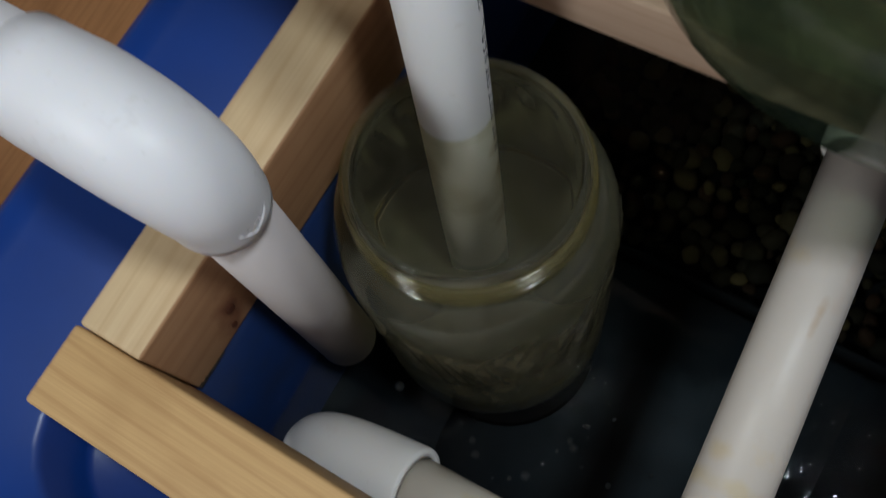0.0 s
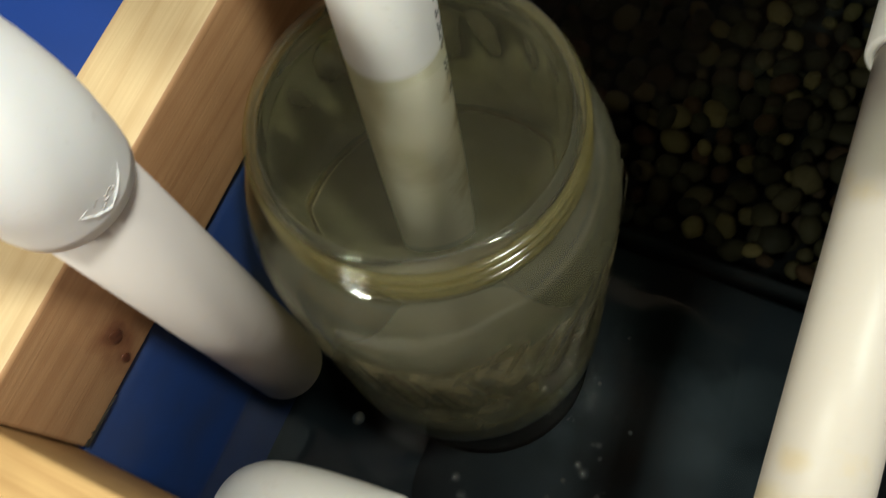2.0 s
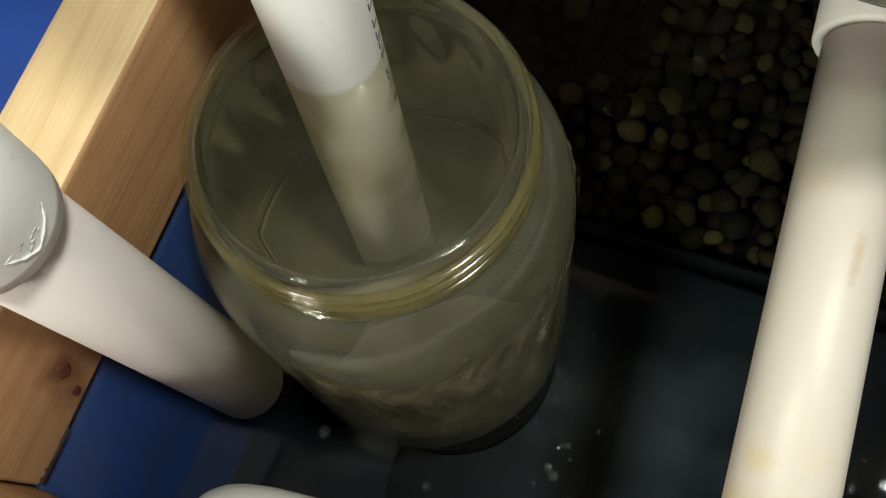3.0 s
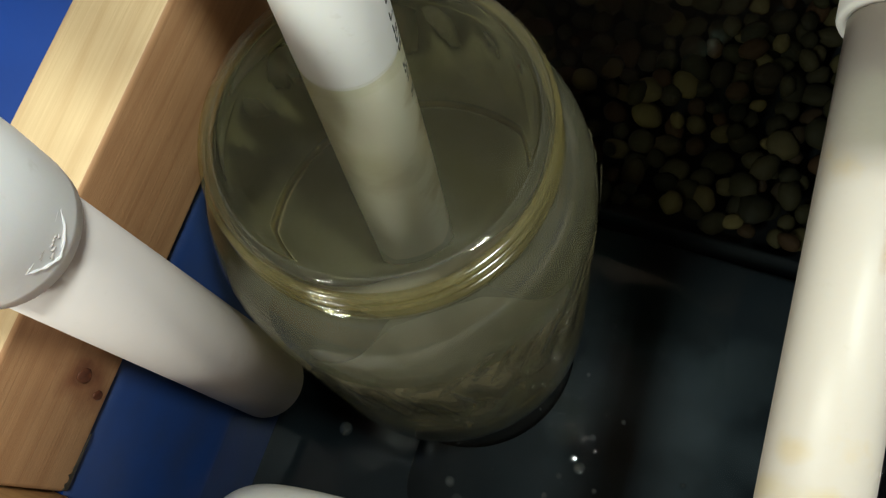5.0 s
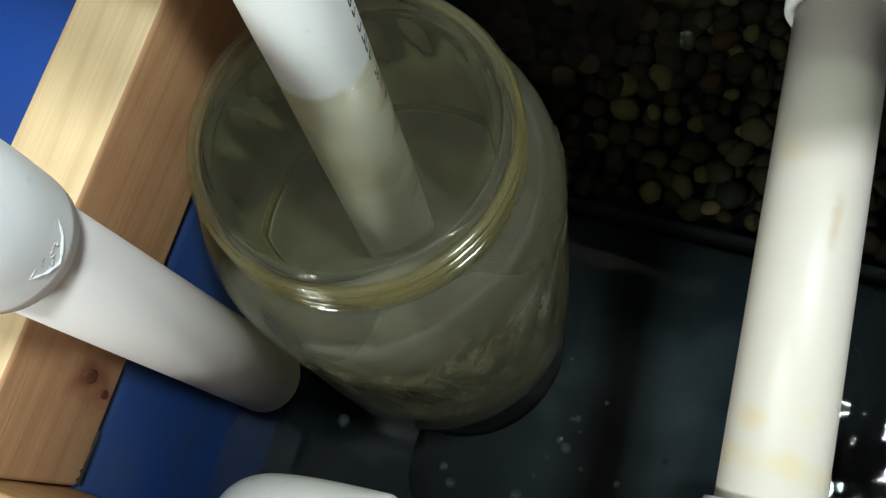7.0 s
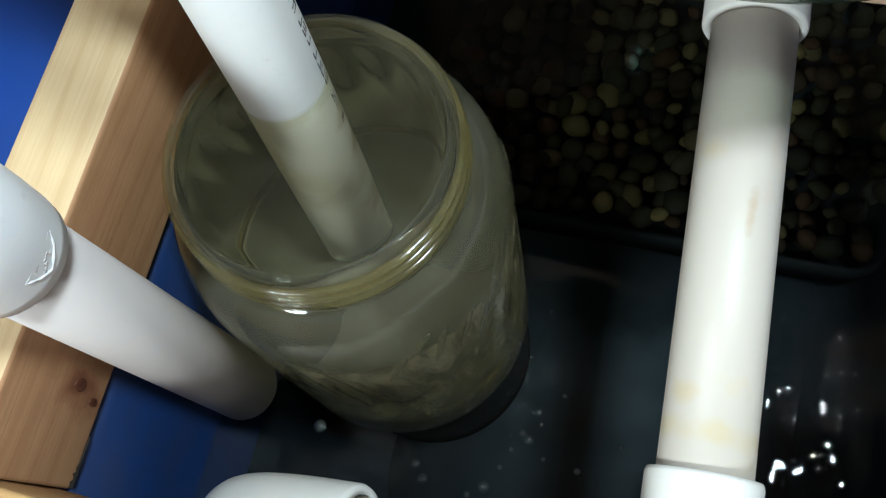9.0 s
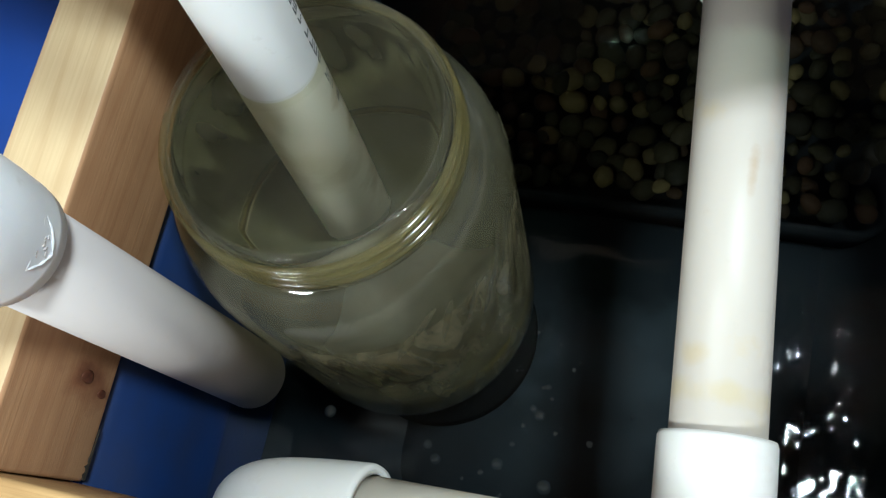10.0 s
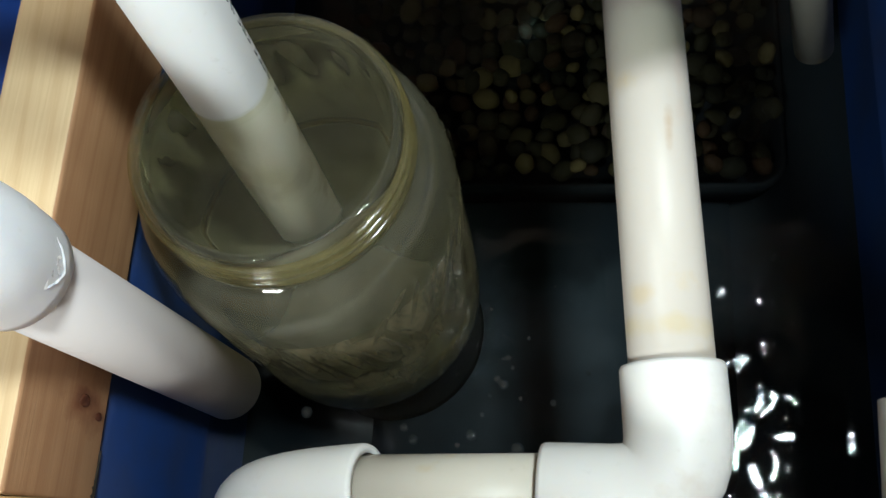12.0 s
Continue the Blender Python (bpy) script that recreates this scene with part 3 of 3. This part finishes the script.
# the water fills the jar from its foot up into the neck
b = bmesh.new()
lathe(b, [(0.0001, JW), (0.025, JW), (0.050, JW + 0.0001), (0.0552, JW + 0.0005), (0.0564, JW + 0.0014), (0.0590, JW - 0.0008), (0.0598, H - 0.0130), (0.0600, H - 0.0240), (0.0612, H - 0.0295)] + [(r - 0.0008, z) for r, z in shoulder[1:-1]], 128)
wall_rings = lathe(b, [(shoulder[-2][0] - 0.0008, shoulder[-2][1])] + [(r - 0.0008, z) for r, z in body[:-2]] + [(0.0724, 0.0048), (0.0632, 0.0012), (0.0001, 0.0012)], 128)
flute(wall_rings[1:], 128)
bmesh.ops.remove_doubles(b, verts=b.verts[:], dist=0.00002)
jar_water = part("jar_water", b, JAR_WATER)
jar_water.visible_shadow = False
jar_water.matrix_world = Matrix.Translation(JAR_TOP - jar_axis * H) @ jar_turn
tagged(jar_water, "murky olive water standing near the jar's rim", "water")
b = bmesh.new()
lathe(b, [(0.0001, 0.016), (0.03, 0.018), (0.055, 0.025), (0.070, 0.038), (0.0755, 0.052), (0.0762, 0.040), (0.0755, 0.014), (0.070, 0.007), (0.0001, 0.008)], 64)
# one sediment: its lit sides are kept bright in the colour
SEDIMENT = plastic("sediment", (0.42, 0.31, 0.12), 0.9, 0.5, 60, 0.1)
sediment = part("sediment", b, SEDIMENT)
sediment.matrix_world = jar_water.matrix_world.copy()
# darker cover: the dimness of the sediment's top put into colour
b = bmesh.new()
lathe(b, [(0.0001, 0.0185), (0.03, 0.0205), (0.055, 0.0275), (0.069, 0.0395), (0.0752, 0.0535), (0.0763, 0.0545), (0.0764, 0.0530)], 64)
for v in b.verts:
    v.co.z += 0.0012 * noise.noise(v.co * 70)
dim_top = part("dim_top", b, plastic("dim_top", (0.075, 0.064, 0.036), 0.9, 0.6, 45, 0.1), sediment, "darker olive copy of the sediment's top, dimmed in its colour")
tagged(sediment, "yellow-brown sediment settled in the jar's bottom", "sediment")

# ---- pipe standing in the jar ----
B0, B1 = Vector((0.0668, 0.1549, -0.232)), Vector((0.0557, 0.2273, 0.300))
jar_pipe = thing("inlet_pipe", "white plastic pipe with dark print standing in the jar", "pipe", B0)
d = (B1 - B0)
part("pipe", sweep(bmesh.new(), [(0, 0, 0), d * 0.5, d], 0.0194, 48, wall=0.003), PVC_INLET, jar_pipe)
dn = d.normalized()
side = (Vector((0.93, 0.30, 0.1)) - dn * dn.dot(Vector((0.93, 0.30, 0.1)))).normalized()
bn = dn.cross(side)
rng = random.Random(5)
s = 0.180
while s < 0.37:
    # one printed sign: a few thin strokes on the round wall
    b = bmesh.new()
    w, h = rng.uniform(0.0028, 0.0040), 0.0046
    strokes = [(-h / 2, h / 2, -w / 2, -w / 2 + 0.0004)]
    strokes += rng.sample([(-h / 2, h / 2, w / 2 - 0.0004, w / 2), (-h / 2, -h / 2 + 0.0005, -w / 2, w / 2), (h / 2 - 0.0005, h / 2, -w / 2, w / 2), (-0.0003, 0.0003, -w / 2, w / 2)], rng.choice((1, 2, 3)))
    for y0, y1, z0, z1 in strokes:
        box(b, -0.0007, 0.00015, y0, y1, z0, z1)
    ob = part("print_mark", b, INK, jar_pipe, smooth=False)
    m = Matrix((side, bn, dn)).transposed().to_4x4()
    m.translation = dn * s + side * 0.01935
    ob.matrix_local = m
    s += w + rng.choice((0.0018, 0.0026, 0.0045, 0.0095))

# water drawn up round the pipe
wz = (jar_water.matrix_world @ Vector((0, 0, JW)))[2]
wc = B0 + dn * ((wz - B0.z) / dn.z)
b = bmesh.new()
lathe(b, [(0.0197, 0.0022), (0.0199, 0.0013), (0.0205, 0.0007), (0.0216, 0.0004), (0.0235, 0.0002)], 48)
ring = part("meniscus", b, MENISCUS, jar_water)
ring.matrix_parent_inverse = jar_water.matrix_world.inverted()
ring.matrix_world = Matrix.Translation(wc) @ Vector((0, 0, 1)).rotation_difference(jar_axis).to_matrix().to_4x4()

# ---- pipe with elbow over the frame ----
outlet = thing("outlet_pipe", "white plastic drain pipe with a swept elbow over the board", "pipe", (0.02, 0.072, -0.168))
O = Vector((0.02, 0.072, -0.168))
A0, A1 = Vector((0.0212, 0.0705, -0.166)), Vector((0.0232, 0.0750, 0.070))
part("pipe", sweep(bmesh.new(), [A0 - O, A0.lerp(A1, 0.5) - O, A1 - O], 0.0187, 48, wall=0.0025), PVC_GREY, outlet)
sw = [Vector((0.0255, 0.0740, 0.056)), Vector((0.0258, 0.0740, 0.062)), Vector((0.0262, 0.0740, 0.068))] + arc((0.0268, 0.0740, 0.074), (0.030, 0.073, 0.106), (-0.016, 0.075, 0.110), 12) + [Vector((-0.030, 0.075, 0.111)), Vector((-0.046, 0.0755, 0.112))]
rad = [0.0218, 0.0226, 0.0228] + [0.0230 + 0.0030 * math.sin(math.pi / 2 * i / 12) for i in range(13)] + [0.0256, 0.0250]
part("elbow", sweep(bmesh.new(), [p - O for p in sw], rad, 48, wall=0.004), PVC_ELBOW, outlet, "bulky white swept elbow with a scratched rim")
far_end = [Vector((-0.036, 0.0755, 0.112)), Vector((-0.2, 0.080, 0.114)), Vector((-0.42, 0.090, 0.115))]
part("feed_pipe", sweep(bmesh.new(), [p - O for p in far_end], 0.0205, 40, wall=0.003), PVC_WHITE, outlet)

# a chipped, leaf-shaped gouge beside the elbow's rim: (degrees round the elbow, height)
leaf = [(22.6, 0.0697), (-4.0, 0.0714), (-26.0, 0.0690), (-17.0, 0.0648), (-6.3, 0.0622), (12.0, 0.0655), (22.6, 0.0697)]


def on_elbow(deg, z, r=0.0229):
    return Vector((0.0261 + r * math.cos(radians(deg)), 0.0740 + r * math.sin(radians(deg)), z)) - O


edge = [on_elbow(a0 + (a1 - a0) * k / 5, z0 + (z1 - z0) * k / 5) for (a0, z0), (a1, z1) in zip(leaf, leaf[1:]) for k in range(5)]
part("gouge", sweep(bmesh.new(), edge, [0.00025 + 0.0003 * abs(math.sin(i * 0.9)) for i in range(len(edge))], 6), PVC_ELBOW, outlet, "pale leaf-shaped gouge in the plastic")
chip_mix = random.Random(8)
for i in range(9):
    a0, z0 = chip_mix.uniform(-16, 14), 0.0672 + chip_mix.uniform(-0.0018, 0.0022)
    chip = bmesh.new()
    sweep(chip, [on_elbow(a0, z0), on_elbow(a0 + chip_mix.uniform(-3, 3), z0 + chip_mix.uniform(-0.001, 0.001), 0.0231), on_elbow(a0 + chip_mix.uniform(2, 4), z0)], [0.0002, 0.0004, 0.0002], 6)
    part("chip", chip, PVC_GREY, outlet)

# ---- pipe loop along the tub ----
loop = thing("pipe_loop", "cream-stained white plastic pipe run with elbows", "pipe", (0.25, 0.15, -0.10))
O2 = Vector((0.25, 0.15, -0.10))
R_P, R_F = 0.0195, 0.0238
CZ = -0.083
E1 = Vector((0.2655, 0.0140, CZ - 0.003))
C_TOP = Vector((0.2625, 0.073, CZ))
C_FAR = Vector((0.2495, 0.276, -0.077))
E2 = Vector((0.052, 0.0060, -0.124))
L1 = Vector((0.205, 0.0138, -0.0915))
L2 = Vector((0.122, 0.0122, -0.107))
along = (C_FAR - C_TOP).normalized()
part("pipe", sweep(bmesh.new(), [C_TOP - along * 0.02 - O2, C_TOP.lerp(C_FAR, 0.5) - O2, C_FAR + along * 0.02 - O2], R_P, 48, wall=0.003), PVC_STAINED, loop, "long cream-stained pipe")
part("coupling", sweep(bmesh.new(), [C_FAR - O2, C_FAR + along * 0.0015 - O2, C_FAR + along * 0.03 - O2, C_FAR + along * 0.058 - O2], [R_F - 0.0008, R_F, R_F, R_F], 48, wall=0.004), PVC_FITTING, loop)
part("far_pipe", sweep(bmesh.new(), [C_FAR + along * 0.05 - O2, C_FAR + along * 0.20 - O2], R_P, 40, wall=0.003), PVC_CREAM, loop)
k1 = [C_TOP - O2, C_TOP - along * 0.002 - O2] + [p - O2 for p in arc(C_TOP - along * 0.030, E1, E1 + (L1 - E1).normalized() * 0.030, 10)] + [L1 + (E1 - L1).normalized() * 0.002 - O2, L1 - O2]
part("elbow", sweep(bmesh.new(), k1, [R_F - 0.0008] + [R_F] * (len(k1) - 2) + [R_F - 0.0008], 48, wall=0.004), PVC_FITTING, loop, "clean white elbow with yellow flecks")
part("short_pipe", sweep(bmesh.new(), [L1 + (E1 - L1).normalized() * 0.02 - O2, L2 + (E2 - L2).normalized() * 0.02 - O2], R_P, 48, wall=0.003), PVC_CREAM, loop)
dn2 = Vector((-0.04, -0.22, -0.97)).normalized()
k2 = [L2 - O2, L2 + (E2 - L2).normalized() * 0.002 - O2] + [p - O2 for p in arc(L2 + (E2 - L2).normalized() * 0.012, E2, E2 + dn2 * 0.034, 12)] + [E2 + dn2 * 0.05 - O2]
part("elbow", sweep(bmesh.new(), k2, [R_F - 0.0008] + [R_F] * (len(k2) - 1), 48, wall=0.004), PVC_FITTING, loop, "white elbow turning down into the water")
part("drop_pipe", sweep(bmesh.new(), [E2 + dn2 * 0.04 - O2, E2 + dn2 * 0.23 - O2], R_P, 40, wall=0.003), PVC_CREAM, loop)

# ---- second run by the far wall, and the spout ----
side_pipe = thing("side_pipe", "cream plastic pipe with a coupling along the tub wall", "pipe", (0.37, 0.08, -0.085))
O3 = Vector((0.37, 0.08, -0.085))
part("pipe", sweep(bmesh.new(), [Vector((0.3735, 0.045, -0.085)) - O3, Vector((0.381, 0.16, -0.075)) - O3], 0.0175, 40, wall=0.003), PVC_CREAM, side_pipe)
part("coupling", sweep(bmesh.new(), [Vector((0.3735, 0.060, -0.085)) - O3, Vector((0.3720, 0.010, -0.086)) - O3], 0.0232, 40, wall=0.004), PVC_FITTING, side_pipe)
spout = thing("spout_pipe", "thin dull grey plastic pipe ending above the water", "pipe", (0.363, 0.298, -0.199))
part("pipe", sweep(bmesh.new(), [(0, 0, 0), (-0.029, 0.012, 0.12), (-0.050, 0.024, 0.21)], 0.0118, 32, wall=0.0022), PVC_DULL, spout)

# ---- gravel ----
tray = thing("gravel_tray", "black plastic tray full of pebbles under water", "tray", (0.2, 0.40, -0.33))
b = bmesh.new()
loft(b, [[(p[0] - 0.2, p[1] - 0.40, p[2] + 0.33) for p in rounded_rect(0.028 + o, 0.367 - o, 0.250 + o, 0.57 - o, 0.02, z)] for o, z in ((0.004, -0.3515), (0.0, -0.313), (0.004, -0.313), (0.006, -0.326))], True, True)
part("tray_body", b, BLACK_MATT, tray)
meshes = []
for k in range(9):
    b = bmesh.new()
    bmesh.ops.create_icosphere(b, subdivisions=2, radius=1.0)
    sx, sy, sz = rng.uniform(0.8, 1.25), rng.uniform(0.75, 1.05), rng.uniform(0.5, 0.8)
    for v in b.verts:
        q = 1 + 0.22 * noise.noise(v.co * 1.1 + Vector((k * 3.7, 0, 0)))
        v.co = Vector((v.co.x * sx * q, v.co.y * sy * q, v.co.z * sz * q))
    me = bpy.data.meshes.new("pebble")
    for f in b.faces:
        f.smooth = True
    b.to_mesh(me)
    b.free()
    me.materials.append(PEBBLE)
    meshes.append(me)
n_made = 0
for layer in range(2):
    y = 0.262
    while y < 0.47:
        x = 0.045 + rng.uniform(0, 0.008)
        while x < 0.355:
            size = rng.choice((0.0058, 0.0070, 0.0078, 0.0085, 0.0098)) * rng.uniform(0.9, 1.1)
            heap = 0.010 * max(0.0, noise.noise(Vector((x * 12, y * 12, 4.4)))) + 0.03 * max(0.0, y - 0.30)
            if n_made < 440 and (layer == 0 or rng.random() < 0.35):
                ob = new("pebble", meshes[rng.randrange(9)])
                ob.parent = tray
                ob.matrix_local = Matrix.LocRotScale(Vector((x - 0.2 + rng.uniform(-0.003, 0.003), y - 0.40 + rng.uniform(-0.004, 0.004), -0.306 + 0.33 + heap + layer * 0.008 + rng.uniform(-0.002, 0.003))), Euler((rng.uniform(-0.5, 0.5), rng.uniform(-0.5, 0.5), rng.uniform(0, 6.28))), (size, size, size))
                n_made += 1
            x += rng.uniform(0.0135, 0.0190)
        y += 0.0145

# ---- bubbles on the water ----
bub_b = bmesh.new()
bmesh.ops.create_uvsphere(bub_b, u_segments=18, v_segments=10, radius=1.0)
first = part("bubble", bub_b, BUBBLE)
first.matrix_world = Matrix.Translation((0.185, 0.045, WATER_Z)) @ Matrix.Diagonal((0.004, 0.004, 0.003, 1))
tagged(first, "clear air bubble floating on the dark water", "bubble", "bubbles on the water")
for x, y, r in ((0.213, 0.040, 0.0048), (0.172, 0.085, 0.0022), (0.178, 0.098, 0.0018), (0.168, 0.075, 0.0015), (0.205, 0.072, 0.0020), (0.118, 0.055, 0.0026), (0.150, 0.046, 0.0018), (0.058, 0.062, 0.0035), (0.225, 0.090, 0.0016), (0.190, 0.110, 0.0014), (0.124, 0.048, 0.0030), (0.158, 0.052, 0.0034), (0.164, 0.064, 0.0016), (0.176, 0.082, 0.0030), (0.181, 0.092, 0.0012), (0.186, 0.074, 0.0014)):
    copy_thing(first, Matrix.Translation((x, y, WATER_Z)) @ Matrix.Diagonal((r / 0.004, r / 0.004, r / 0.004, 1)))

spread = random.Random(11)
for i in range(26):
    a = radians(spread.uniform(-75, 25))
    r = 0.083 + abs(spread.gauss(0, 0.012))
    x, y = 0.0812 + r * math.cos(a), 0.151 + r * math.sin(a)
    if i > 17:
        x, y = spread.uniform(0.13, 0.235), spread.uniform(0.035, 0.13)
    q = spread.choice((0.0005, 0.0006, 0.0008, 0.0012))
    copy_thing(first, Matrix.Translation((x, y, WATER_Z)) @ Matrix.Diagonal((q / 0.004, q / 0.004, q / 0.004, 1)))

# ---- big jug on the brace ----
jug = thing("glass_jug", "large round greenish glass jug standing on the plank", "jug", (0.24, 0.349, 0.0395))
b = bmesh.new()
lathe(b, [(0.0001, 0.006), (0.08, 0.005), (0.118, 0.0005), (0.130, 0.001), (0.140, 0.006), (0.146, 0.016), (0.148, 0.03), (0.148, 0.11), (0.140, 0.135), (0.10, 0.16), (0.05, 0.175), (0.03, 0.185), (0.028, 0.21), (0.031, 0.213)], 96)
part("jug_body", b, GREEN_GLASS, jug)
b = bmesh.new()
lathe(b, [(0.0001, 0.010), (0.04, 0.009), (0.058, 0.010), (0.066, 0.015), (0.068, 0.019), (0.064, 0.023), (0.0001, 0.026)], 64)
part("dregs", b, plastic("jug_dregs", (0.07, 0.075, 0.03), 0.9, 0.5, 40), jug, "olive-brown dregs in the bottom")

# ---- lamps ----
fixture = thing("ceiling_light", "plain white ceiling light fitting", "lamp", (LAMP_CEILING[0], LAMP_CEILING[1], 1.56))
part("housing", box(bmesh.new(), -0.08, 0.08, -0.19, 0.19, 0.0, 0.1895, 0.01), PAINT, fixture)
sconce = thing("wall_light", "plain white wall light on a bracket", "lamp", (LAMP_WALL[0], LAMP_WALL[1], LAMP_WALL[2]))
b = bmesh.new()
box(b, -0.12, 0.12, -0.02, 0.02, -0.12, 0.12, 0.006)
shade = part("housing", b, PAINT, sconce)
shade.matrix_local = Matrix.Translation((-0.006, -0.026, 0.018)) @ look((0, 0, 0), (0.46, 1.40, -1.58)).to_3x3().to_4x4() @ pose(0, 0, 0, 90)
part("bracket", box(bmesh.new(), -0.02, 0.02, -0.649, -0.05, 0.02, 0.06, 0.004), PAINT, sconce)
